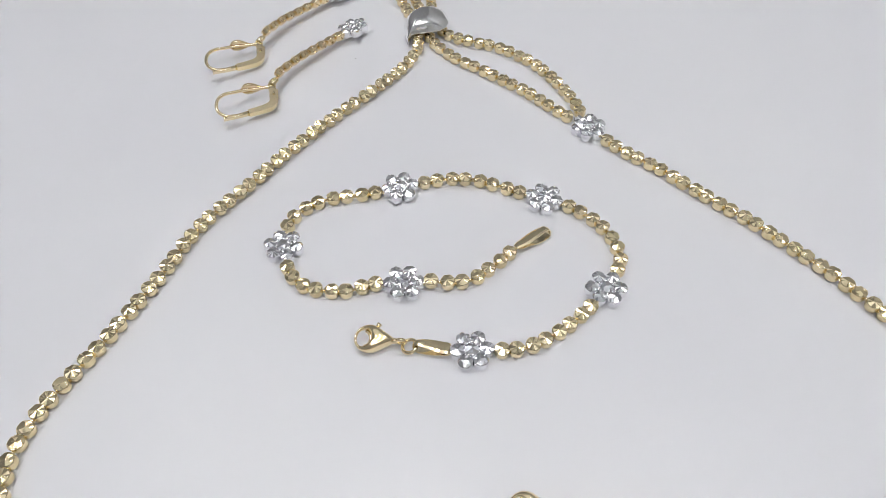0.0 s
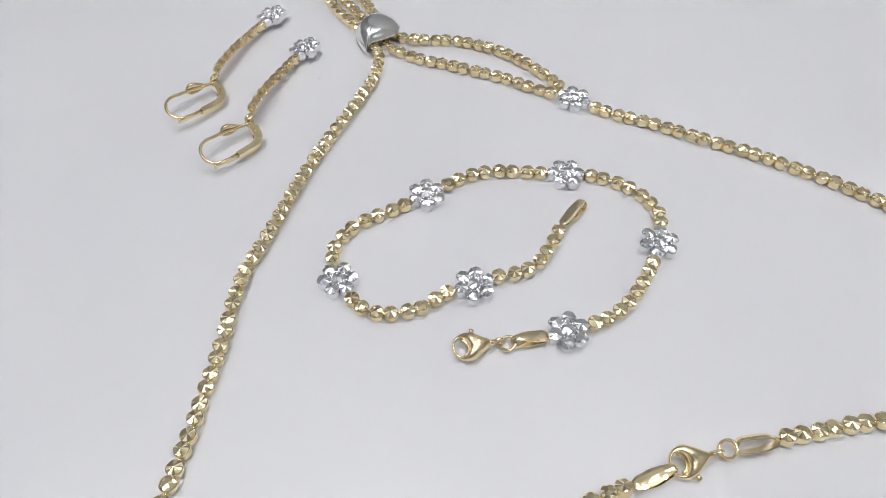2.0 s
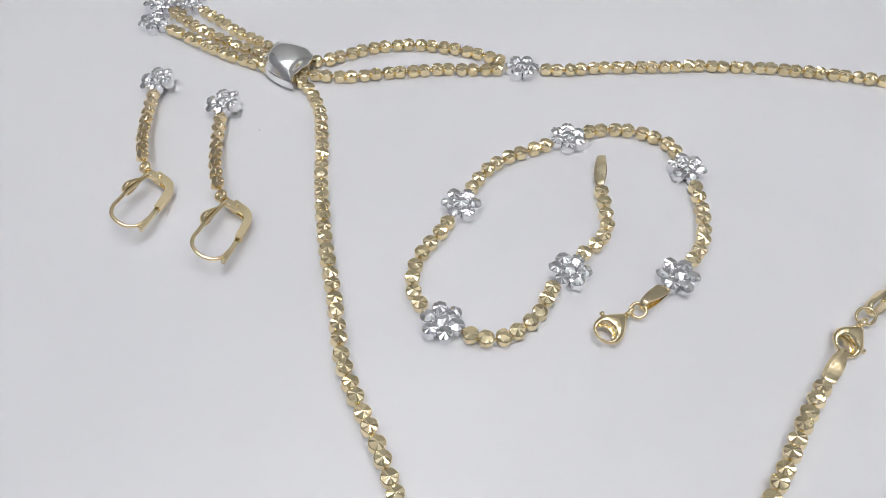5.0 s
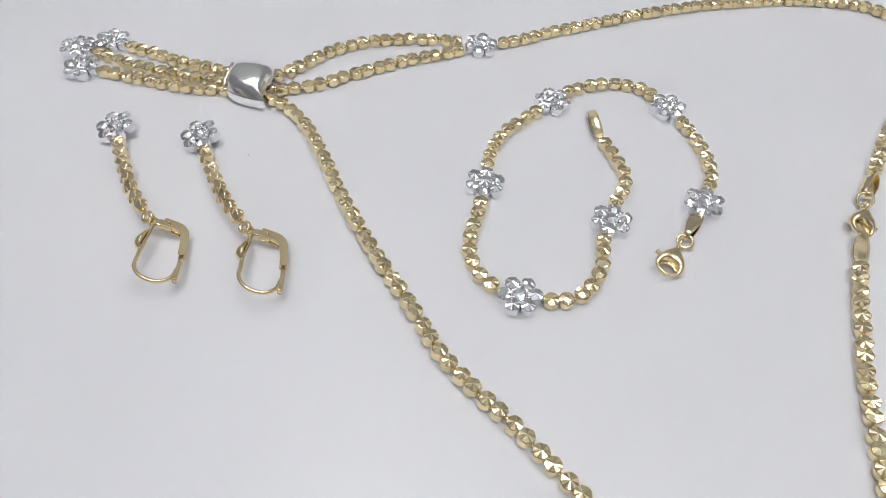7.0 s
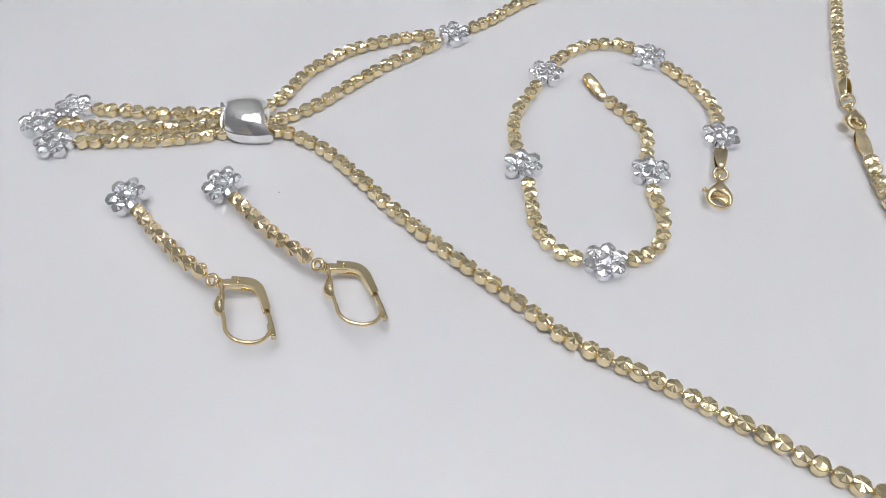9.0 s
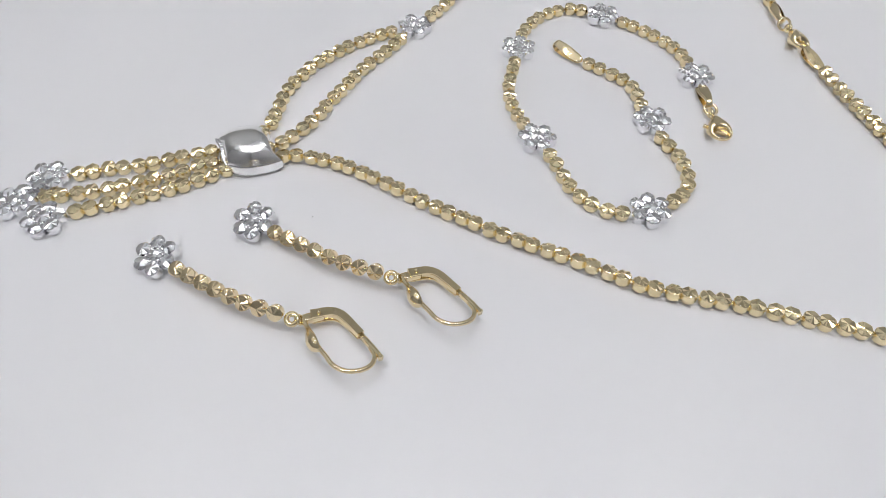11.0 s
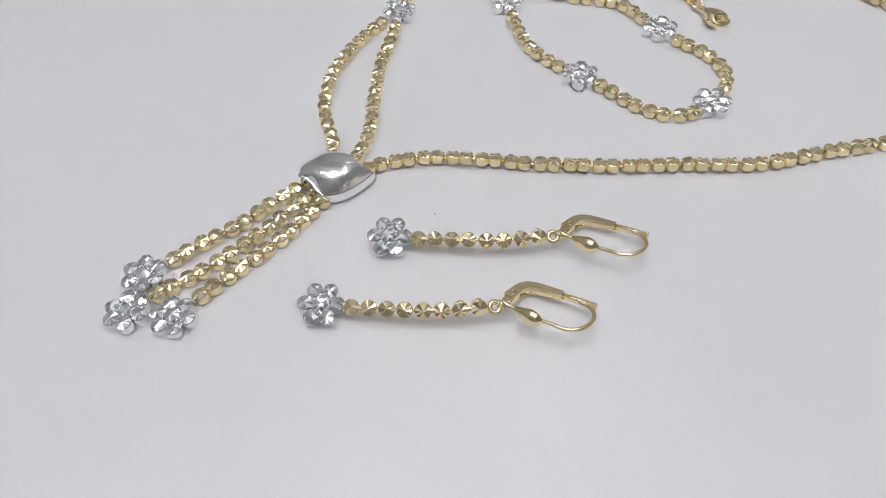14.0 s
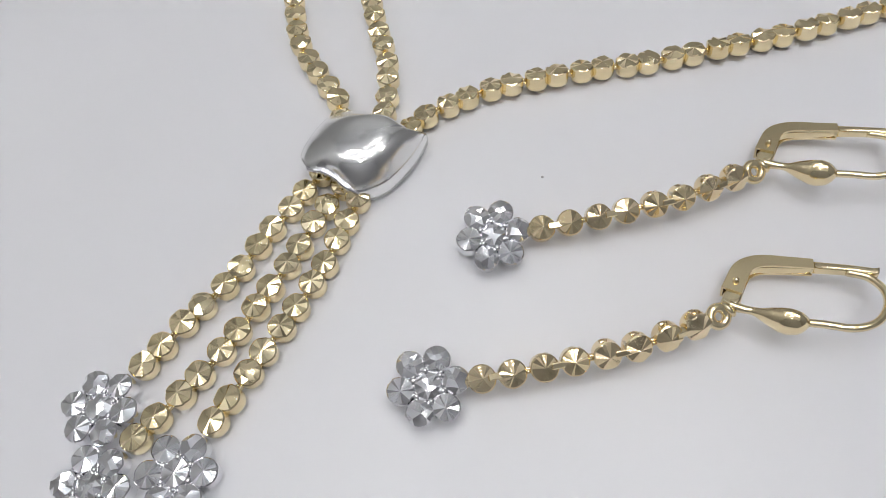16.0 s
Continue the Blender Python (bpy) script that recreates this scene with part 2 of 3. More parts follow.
def bead_mesh(name, mat, rays, height, seed, ridge=0.18, groove=0.29, drilled=False, tier=0.0, uneven=0.10):
    """An open-backed cup with a rounded foot; its low crown is cut into a star of facets, or (tier, the inner star's share of the radius) into two tiers. Centred at half its height."""
    rnd = random.Random(seed)
    bm = bmesh.new()
    n, half = 4 * rays, height / 2
    turn = [k + (rnd.uniform(-0.7, 0.7) if k % 2 == 0 else 0) for k in range(n)]
    lean = rnd.uniform(0, 6.28)
    high = [half - (ridge if k % 4 == 0 else groove) + rnd.uniform(-0.06, 0.06) + 0.03 * math.cos(2 * math.pi * k / n - lean) for k in range(n)]
    for k in range(1, n, 2):
        turn[k] = (turn[k - 1] + turn[(k + 1) % n] + (n if k == n - 1 else 0)) / 2
        high[k] = (high[k - 1] + high[(k + 1) % n]) / 2

    def spot(k, r, z):
        a = 2 * math.pi * turn[k] / n
        return bm.verts.new((r * R_BEAD * MM * math.cos(a), r * R_BEAD * MM * math.sin(a), z * MM))

    # hollow back, foot, wall
    prof = ((0.30, -half + 0.62), (0.36, -half + 0.12), (0.44, -half + 0.01), (0.66, -half), (0.84, -half + 0.08), (0.94, -half + 0.25), (0.99, -half + 0.52), (1.0, half - 0.62))
    rings = [[spot(k, r, z) for k in range(n)] for r, z in prof]
    shoulder = [spot(k, 1.0, high[k] - 0.11) for k in range(n)]
    rings.append(shoulder)
    rim = [spot(k, 0.91, high[k]) for k in range(n)]
    rings.append(rim)
    hub = bm.verts.new((rnd.uniform(-0.12, 0.12) * MM, rnd.uniform(-0.12, 0.12) * MM, (half - 0.05) * MM))
    side = []
    for j, (a, b) in enumerate(zip(rings, rings[1:])):
        for k in range(n):
            f = bm.faces.new((a[k], a[(k + 1) % n], b[(k + 1) % n], b[k]))
            f.smooth = True
            if j in (4, 5, 6) and abs((turn[k] + 0.5) / n - 0.75) < 0.075:
                side.append(f)
    if tier:
        star = [spot(k, tier * rnd.uniform(0.75, 1.25), half - 0.15 + rnd.uniform(-uneven, uneven)) for k in range(2, n, 4)]
        for j, p in enumerate(star):
            q, k = star[(j + 1) % rays], 4 * j
            bm.faces.new((rim[k], rim[k + 1], rim[k + 2], p))
            bm.faces.new((rim[k + 2], rim[k + 3], rim[(k + 4) % n], p))
            bm.faces.new((rim[(k + 4) % n], q, p))
            bm.faces.new((p, q, hub))
    else:
        for k in range(0, n, 2):
            bm.faces.new((rim[k], rim[k + 1], hub))
            bm.faces.new((rim[k + 1], rim[(k + 2) % n], hub))
    bm.faces.new(rings[0][::-1])
    for k in range(n):
        bm.edges.get((rim[k], rim[(k + 1) % n])).smooth = False
        bm.edges.get((shoulder[k], shoulder[(k + 1) % n])).smooth = False
    if drilled:
        bmesh.ops.recalc_face_normals(bm, faces=bm.faces)
        bmesh.ops.inset_region(bm, faces=side, thickness=0.07 * MM, depth=0)
        bmesh.ops.inset_region(bm, faces=side, thickness=0.10 * MM, depth=-0.5 * MM)
    return mesh_of(name, bm, mat)


GOLD_BEADS = [bead_mesh("bead", GOLD, 6 + s % 2, H_BEAD, s, 0.16, 0.30) for s in range(16)]
GOLD_BEADS += [bead_mesh("bead", GOLD, 6 + s % 2, H_BEAD, 40 + s, 0.20, 0.36, tier=0.62) for s in range(4)]
DRILLED_BEADS = [bead_mesh("bead", GOLD_EARRING, 6 + s % 2, H_BEAD, 60 + s, 0.36, 0.50, drilled=True) for s in range(8)]
SILVER_BEADS = [bead_mesh("petal", SILVER, 7 + s % 2, H_PETAL, 20 + s, 0.24, 0.38) for s in range(10)]
SILVER_BEADS += [bead_mesh("petal", SILVER, 6 + s % 2, H_PETAL, 80 + s, 0.30, 0.46, tier=0.5, uneven=0.13) for s in range(8)]


def link_mesh():
    """A short bar in the gap between two pairs, with a granule on it."""
    bm = sweep([(-0.75, 0, 0), (-0.3, 0, 0.06), (0.3, 0, 0.06), (0.75, 0, 0)], round_section(0.26, 8))
    bmesh.ops.create_icosphere(bm, subdivisions=2, radius=0.24 * MM, matrix=Matrix.Translation((0, 0.1 * MM, 0.38 * MM)))
    return mesh_of("link", bm, GOLD_SMOOTH, True)


def bridge_mesh():
    """The narrow ledge that joins the two cups of a pair."""
    return mesh_of("bridge", sweep([(-0.7, 0, 0), (0, 0, 0), (0.7, 0, 0)], lambda k, f: [(-0.34, -0.5), (0.34, -0.5), (0.30, 0.1), (0.2, 0.16), (-0.2, 0.16), (-0.30, 0.1)]), GOLD_SMOOTH)


LINK, BRIDGE = link_mesh(), bridge_mesh()
pick = random.Random(7)


def bead_pose(p, way, roll, z, spin, pitch):
    yaw = math.degrees(math.atan2(way.y, way.x))
    return pose(p.x * MM, p.y * MM, z * MM, 0, 0, yaw) @ pose(0, 0, 0, roll, 0, 0) @ pose(0, 0, 0, 0, pitch, 0) @ pose(0, 0, 0, 0, 0, spin)


def rest_height(roll):
    """Height of a bead's middle when it lies rolled over by that many degrees."""
    a = abs(math.radians(roll))
    return H_BEAD / 2 * math.cos(a) + 0.93 * R_BEAD * math.sin(a)


def strand(parent, points, start, stop, rolls=((0, 0),), count=0, rise=(0.0, 0.0), drilled=False):
    """Beads in pairs along a curve through the points, from the length start to the length stop before its end."""
    line = spline([(*q, 0.0) for q in points])
    s = lengths(line)
    room_for = s[-1] - start - stop
    n = count or 2 * round((room_for / PITCH + 1) / 2)
    step = room_for / (n - 1)
    wobble, pitch, size, near = 0.0, 0.0, 0.99 if drilled else 1.0, 0.03 if drilled else 0.12
    for k in range(n):
        at = start + step * k + (near if k % 2 == 0 else -near)
        p, way = along(line, s, at)
        f = k / (n - 1)
        roll = float(np.interp(f, [q[0] for q in rolls], [q[1] for q in rolls]))
        if k % 2 == 0:
            wobble, pitch = pick.uniform(-6, 6), pick.uniform(-3, 3)
        turned = roll + wobble + pick.uniform(-1.5, 1.5)
        z = rise[0] + (rise[1] - rise[0]) * f + rest_height(turned)
        kind, spin = (pick.choice(DRILLED_BEADS), pick.uniform(-14, 14)) if drilled else (pick.choice(GOLD_BEADS), pick.uniform(0, 360))
        put("bead", kind, parent, bead_pose(p, way, turned, z, spin, pitch + pick.uniform(-2.5, 2.5)) @ Matrix.Diagonal((size, size, size, 1)))
        if k % 2 == 0 and k < n - 1:
            p, way = along(line, s, at + step / 2 - near)
            put("bridge", BRIDGE, parent, bead_pose(p, way, turned, z, 0, pitch) @ pose(0, 0, (H_BEAD / 2 - 0.5) * MM))
        if k % 2 == 1 and k < n - 1:
            p, way = along(line, s, at + step / 2 + near)
            put("link", LINK, parent, bead_pose(p, way, turned, z, 0, 0) @ pose(0, 0, -0.25 * MM))


def setting_mesh():
    """The plate that joins the seven beads, with a small granule in each gap."""
    bm = bmesh.new()
    bmesh.ops.create_cone(bm, cap_ends=True, segments=24, radius1=2.2 * MM, radius2=2.2 * MM, depth=1.3 * MM, matrix=Matrix.Translation((0, 0, -0.2 * MM)))
    for k in range(6):
        a = math.radians(60 * k + 30)
        bmesh.ops.create_icosphere(bm, subdivisions=2, radius=0.34 * MM, matrix=Matrix.Translation((1.38 * math.cos(a) * MM, 1.38 * math.sin(a) * MM, 0.60 * MM)))
    return mesh_of("setting", bm, SILVER, True)


SETTING = setting_mesh()


def flower(parent, x, y, way, z=0.0, tilt=(0, 0), name="flower"):
    """Seven white beads: six petals round a middle one, a petal pointing along the way (degrees)."""
    mid = put(name, pick.choice(SILVER_BEADS), parent, pose(x * MM, y * MM, (z + H_PETAL / 2) * MM, tilt[0], tilt[1], way), "white gold flower of seven cut beads")
    put("setting", SETTING, mid)
    for k in range(6):
        a = math.radians(60 * k)
        put("petal", pick.choice(SILVER_BEADS), mid, pose(2.44 * math.cos(a) * MM, 2.44 * math.sin(a) * MM, -0.05 * MM, pick.uniform(-5, 5), pick.uniform(-5, 5), pick.uniform(0, 360)) @ Matrix.Diagonal((0.97, 0.97, 1, 1)))
    return mid


def ring_part(parent, x, y, z, major, minor, rx=0, ry=0, rz=0, name="jump_ring"):
    return put(name, mesh_of(name, torus(major, minor), GOLD_SMOOTH, True), parent, pose(x * MM, y * MM, z * MM, rx, ry, rz))


def end_tag(parent, a, b, roll=0, height=1.5, width=2.3, widths=(0.5, 0.75, 1.0, 0.95, 0.55), e=0.14, taper=1.0):
    """A flat gold strap folded into a long loop, from the last bead at a to the ring at b (millimetres)."""
    a, b = Vector(a), Vector(b)
    l, h = (b - a).length, height / 2
    path = []
    for k in range(9):
        t = math.pi * (k / 8 - 0.5)
        path.append((l - h + h * math.cos(t), 0, h * math.sin(t)))
    upper = [(l * 0.62, h * (1.05 - 0.2 * taper)), (l * 0.3, h * (0.95 - 0.55 * taper)), (0.5, h * (0.45 - 0.2 * taper))]
    path += [(x, 0, z) for x, z in upper] + [(0.0, 0, 0.0)] + [(x, 0, -z) for x, z in upper[::-1]]
    line = spline(path, closed=True, steps=4)

    def section(k, f):
        x = line[k].x / l
        w = width / 2 * float(np.interp(x, [0, 0.12, 0.45, 0.7, 1.0], widths))
        # a little domed on the outside
        return [(-w, -0.3 * e), (-0.6 * w, -1.1 * e), (0, -1.35 * e), (0.6 * w, -1.1 * e), (w, -0.3 * e), (w, e), (-w, e)]

    rings, n = [], len(line)
    for k, p in enumerate(line):
        t = (line[(k + 1) % n] - line[k - 1]).normalized()
        over = Vector((-t.z, 0, t.x))
        rings.append([p + Vector((0, x, 0)) + over * y for x, y in section(k, 0)])
    bm = loft(rings, loop=True)
    bmesh.ops.recalc_face_normals(bm, faces=bm.faces)
    d = b - a
    yaw, pitch = math.degrees(math.atan2(d.y, d.x)), -math.degrees(math.asin(d.z / l))
    return put("end_tag", mesh_of("end_tag", bm, GOLD_SMOOTH), parent, pose(*(a * MM), 0, pitch, yaw) @ pose(0, 0, 0, roll), "polished folded gold end tag")


def lobster_clasp(parent, a, b, roll=0, side=-1):
    """A lobster clasp from its eyelet at a to the tip of its claw at b (millimetres)."""
    a, b = Vector(a), Vector(b)
    l = (b - a).length
    d = b - a
    yaw, pitch = math.degrees(math.atan2(d.y, d.x)), -math.degrees(math.asin(d.z / l))
    m = pose(*(a * MM), 0, pitch, yaw) @ pose(0, 0, 0, roll)
    # a teardrop round the hole: slim at the claw, full towards the stem
    rings = []
    for k in range(48):
        g = 2 * math.pi * k / 48
        q = abs((g + math.pi) % (2 * math.pi) - math.pi)
        reach = 0.315 if q < 2.124 else min(0.315 / math.cos(q - 2.124), 0.56)
        inner = Vector((0.765 + 0.155 * math.cos(g), 0.20 * math.sin(g), 0))
        outer = Vector((0.66 + reach * math.cos(g), reach * math.sin(g), 0))
        f = min(max((q - 0.8) / 1.8, 0.0), 1.0)
        wide, tall = (outer - inner) / 2, 0.05 + 0.125 * f * f * (3 - 2 * f)
        ring = []
        for i in range(14):
            a = 2 * math.pi * i / 14
            # the body stands up squarely round the hole and rounds off towards the stem
            blunt = 1 - 0.6 * f * (math.cos(a) < 0)
            ring.append(((inner + outer) / 2 + wide * math.copysign(abs(math.cos(a)) ** blunt, math.cos(a)) + Vector((0, 0, tall * math.copysign(abs(math.sin(a)) ** blunt, math.sin(a))))) * l)
        rings.append(ring)
    body = put("clasp", mesh_of("clasp", loft(rings, loop=True), GOLD_SMOOTH, True), parent, m, "polished gold lobster clasp")
    neck = [(0.03 * l, 0, 0), (0.10 * l, 0, 0), (0.17 * l, 0, 0), (0.25 * l, 0, 0), (0.32 * l, 0, 0)]
    put("stem", mesh_of("stem", sweep(neck, round_section(lambda f: l * float(np.interp(f, [0, 0.4, 0.8, 1], [0.055, 0.065, 0.08, 0.03])), 12)), GOLD_SMOOTH, True), body)
    put("eyelet", mesh_of("eyelet", torus(0.085 * l, 0.045 * l, 20, 8), GOLD_SMOOTH, True), body, pose(-0.02 * l * MM, 0, 0, 90, 0, 0))
    gate = [Vector((0.765 + 0.135 * math.cos(g), 0.175 * math.sin(g), -0.02)) * l for g in (math.radians(95 + 17 * k) for k in range(11))]
    put("gate", mesh_of("gate", sweep(gate, round_section(0.034 * l, 8)), GOLD_SMOOTH, True), body)
    put("trigger", mesh_of("trigger", sweep([(0.52 * l, side * 0.25 * l, 0.02), (0.50 * l, side * 0.32 * l, 0.05), (0.48 * l, side * 0.355 * l, 0.05)],
        round_section(lambda f: l * (0.04 + 0.02 * f), 8)), GOLD_SMOOTH, True), body)
    return body


# ---- bracelet ----
def bracelet():
    t = thing("bracelet", "yellow gold bead bracelet with six white flowers, unclasped and coiled", "bracelet")
    fa, fb, fc, fd, fe, ff = (0.0, 0.0), (-20.1, -12.6), (-19.3, 12.9), (0.0, 33.2), (22.4, 27.3), (17.9, 0.9)
    end = [(5.6, 21.3), (6.3, 17.5), (6.6, 13.5), (6.6, 10.3), (5.0, 6.9), (2.6, 4.3), fa]
    ab = [fa, (-3.0, -4.1), (-4.8, -8.8), (-8.2, -12.9), (-11.8, -14.7), (-16.0, -14.3), fb]
    bc = [fb, (-24.4, -9.0), (-25.9, -4.1), (-24.9, 1.1), (-22.3, 6.0), fc]
    cd = [fc, (-17.6, 17.7), (-15.1, 22.5), (-11.5, 26.3), (-6.9, 29.2), fd]
    de = [fd, (4.3, 35.8), (9.4, 37.0), (14.5, 36.7), (19.0, 34.4), (20.9, 31.6), fe]
    ef = [fe, (23.4, 22.7), (23.9, 17.4), (23.7, 12.3), (22.3, 7.2), ff]
    strand(t, end, 2.0, 4.9, count=7)
    for line in (ab, bc, cd, de, ef):
        strand(t, line, 4.85, 4.85, count=8)
    for (x, y), way in ((fa, 58), (fb, 165), (fc, 66), (fd, 32), (fe, 288), (ff, 237)):
        flower(t, x, y, way)
    end_tag(t, (5.7, 21.0, 1.05), (6.5, 28.4, 1.15), -16, 1.9, 2.2, (0.5, 0.85, 1.0, 0.9, 0.66), 0.16)
    end_tag(t, (15.5, -1.7, 1.05), (11.3, -6.1, 1.15), 9, 1.9, 2.4, (0.95, 1.0, 0.95, 0.7, 0.42), 0.16)
    ring_part(t, 10.9, -6.6, 0.95, 1.25, 0.3, 14, -10, 0)
    lobster_clasp(t, (9.4, -7.4, 1.3), (4.1, -13.2, 1.45), -7)
    return t


# ---- necklace ----
def slider(parent):
    """A domed leaf of white gold with an S-curved outline; the strands run under it."""
    c = Vector((-59.5, 47.5, 0))
    # outline with the height of its lower edge: a wall down to the table in front, open where the strands pass
    front = [(2.8, -5.9, 0.5), (1.5, -5.4, 0.3), (-0.8, -4.25, 0.3), (-3.3, -2.4, 0.3), (-4.5, -0.5, 0.35), (-4.85, 0.8, 0.9), (-4.5, 2.0, 2.0), (-3.6, 3.2, 2.7), (-3.05, 4.4, 2.95), (-2.9, 5.4, 3.0), (-2.6, 6.2, 3.0)]
    back = [(-2.6, 6.2, 3.0), (-0.9, 7.1, 2.8), (1.5, 6.6, 2.7), (4.1, 5.2, 2.7), (5.4, 2.9, 2.7), (5.0, 0.3, 2.7), (3.5, -2.6, 2.7), (2.65, -4.6, 2.4), (2.8, -5.9, 0.5)]
    outline = spline(front, steps=6)[:-1] + spline(back, steps=6)[:-1]
    n = len(outline)
    mid = Vector((0.25, 0.3, 0))
    soft = [Vector((q.x, q.y, 0)) for q in outline]
    sharp = list(soft)
    # further in, the outline turns into an oval along its longer axis
    axis, across, oval = Vector((-0.52, 0.854, 0)), Vector((0.854, 0.52, 0)), []
    for q in soft:
        d = q - mid
        g = math.atan2(d.dot(across) / 4.6, d.dot(axis) / 5.8)
        oval.append(mid + axis * (5.8 * math.cos(g)) + across * (4.6 * math.sin(g)))
    for _ in range(12):
        soft = [(soft[k - 1] + 2 * soft[k] + soft[(k + 1) % n]) / 4 for k in range(n)]

    def ring(scale, z=None, lift=0.0, rise=None):
        out = []
        for k, q in enumerate(outline):
            g = max(0.0, min(1.0, (1.0 - scale) * 2.2))
            g = g * g * (3 - 2 * g)
            e = mid + (sharp[k].lerp(soft[k].lerp(oval[k], g), min(1.0, (1.0 - scale) * 6.0)) - mid) * scale
            low = q.z + lift if z is None else max(z, q.z + lift)
            out.append(Vector((e.x, e.y, low if rise is None else low + (5.5 - low) * rise)))
        return out

    rings = [ring(0.89, None, 0.05), ring(0.96, None, 0.0), ring(1.0, None, 0.18), ring(1.0, 2.35, 0.45), ring(0.985, 2.5, 0.55)]
    for k in range(1, 20):
        s = math.cos(math.pi / 2 * k / 20) * 0.975
        rings.append(ring(s, 2.55, 0.6, 1 - (s / 0.975) ** 3.8))
    rings.append(ring(0.04, 5.49))
    inner = [ring(0.89, None, 0.05), ring(0.88, 2.3, 0.4)] + [ring(math.cos(math.pi / 2 * k / 6) * 0.88, 2.4 + 2.3 * math.sin(math.pi / 2 * k / 6), 0.4) for k in range(1, 6)]
    inner.append(ring(0.04, 4.75))
    bm = loft(inner[::-1] + rings[1:])
    ob = put("slider", mesh_of("slider", bm, SILVER_SMOOTH, True), parent, pose(*(c * MM)), "polished white gold leaf-shaped slider")
    # beaded lip along the edge over the tassel strands
    rnd = random.Random(5)
    lip = [Vector((-4.75, 0.6, 2.2)), Vector((-4.45, 1.9, 2.85)), Vector((-3.6, 3.1, 3.4)), Vector((-3.05, 4.4, 3.65)), Vector((-2.95, 5.3, 3.7)), Vector((-2.7, 6.0, 3.65))]
    line = spline(lip, steps=10)
    put("lip", mesh_of("lip", sweep(line, round_section(lambda f: 0.26 + 0.10 * rnd.random() * math.sin(math.pi * f), 8)), SILVER, True), ob, None, "rough-cut raised lip")


def necklace():
    t = thing("necklace", "yellow gold bead necklace with silver slider and three flower tassels", "necklace")
    fn = (-9.6, 54.6)
    ta, tb, tc = (-87.3, 69.5), (-94.2, 68.3), (-92.8, 60.9)
    one = [ta, (-83.1, 66.6), (-78.1, 63.3), (-73.7, 59.9), (-68.7, 57.3), (-64.2, 54.5), (-58.3, 51.6), (-52.2, 51.8), (-47.8, 54.5), (-42.8, 57.7),
           (-37.4, 59.4), (-32.6, 60.2), (-27.3, 60.0), (-22.5, 59.3), (-17.5, 58.1), (-13.7, 56.5), fn]
    two = [tb, (-89.6, 65.3), (-85.5, 62.2), (-81.3, 59.3), (-76.4, 56.7), (-71.6, 54.3), (-67.1, 52.5), (-60.6, 49.1), (-53.5, 46.8), (-49.5, 46.7),
           (-44.5, 47.3), (-39.6, 48.9), (-33.4, 50.5), (-26.8, 52.1), (-21.0, 52.7), (-15.9, 53.4), fn]
    three = [tc, (-88.1, 58.7), (-83.0, 56.1), (-78.0, 53.6), (-72.8, 51.1), (-67.0, 49.2), (-61.3, 47.2), (-54.4, 42.9), (-51.5, 38.9), (-49.4, 34.3), (-48.0, 29.0),
             (-46.6, 22.7), (-45.6, 17.0), (-44.0, 10.4), (-42.2, 3.5), (-40.3, -2.7), (-38.1, -9.1), (-36.3, -15.1), (-34.5, -20.9), (-31.3, -27.1),
             (-27.7, -32.8), (-24.9, -37.9), (-22.7, -42.1), (-19.7, -47.7), (-16.2, -55.1), (-13.4, -59.9), (-8.3, -65.5), (-0.3, -68.6), (7.7, -66.8),
             (14.2, -61.0), (18.1, -54.0), (21.2, -47.0), (23.9, -41.2), (26.2, -36.2), (29.3, -31.0), (33.1, -24.2), (37.3, -17.6)]
    four = [fn, (-4.9, 54.8), (0.7, 55.4), (7.8, 57.2), (14.1, 58.1), (22.1, 59.3), (28.9, 60.4), (38.0, 61.2), (45.8, 61.6), (53.3, 61.3), (62.0, 60.9), (71.0, 59.7),
            (79.5, 57.2), (85.8, 53.9), (89.6, 48.5), (90.2, 41.5), (86.3, 34.4), (80.3, 28.0), (72.7, 21.2), (65.0, 14.2), (60.1, 9.6), (57.0, 6.3), (55.0, 4.3), (53.5, 2.8)]
    strand(t, one, 5.0, 5.3, ((0, 8), (0.3, 0), (0.4, 8), (1, 0)))
    strand(t, two, 5.0, 5.3, ((0, 0), (0.35, 0), (1, 0)))
    strand(t, three, 5.0, 0.4, ((0, 0), (0.12, 4), (0.15, -10), (0.25, -16), (0.45, -14), (0.6, 0), (0.74, 4), (0.86, -10), (1, -24)))
    strand(t, four, 5.1, 0.2, ((0, 0), (0.3, 0), (0.55, 5), (0.72, 8), (0.88, 8), (1, 8)))
    flower(t, *fn, 5)
    flower(t, *ta, -35)
    flower(t, *tb, -33)
    flower(t, *tc, -25)
    slider(t)
    end_tag(t, (52.7, 1.8, 1.25), (47.9, -2.9, 1.35), 50, 2.1, 2.0, (0.6, 1.0, 1.0, 0.85, 0.6), 0.2, 0.0)
    ring_part(t, 47.1, -3.9, 1.4, 1.35, 0.28, 30, -30, 0)
    lobster_clasp(t, (46.0, -5.4, 1.5), (40.9, -11.6, 1.6), -24, 1)
    end_tag(t, (38.1, -16.7, 1.1), (42.0, -10.9, 1.15), -7, 1.5, 2.5, (0.55, 0.9, 1.0, 0.8, 0.4))
    return t


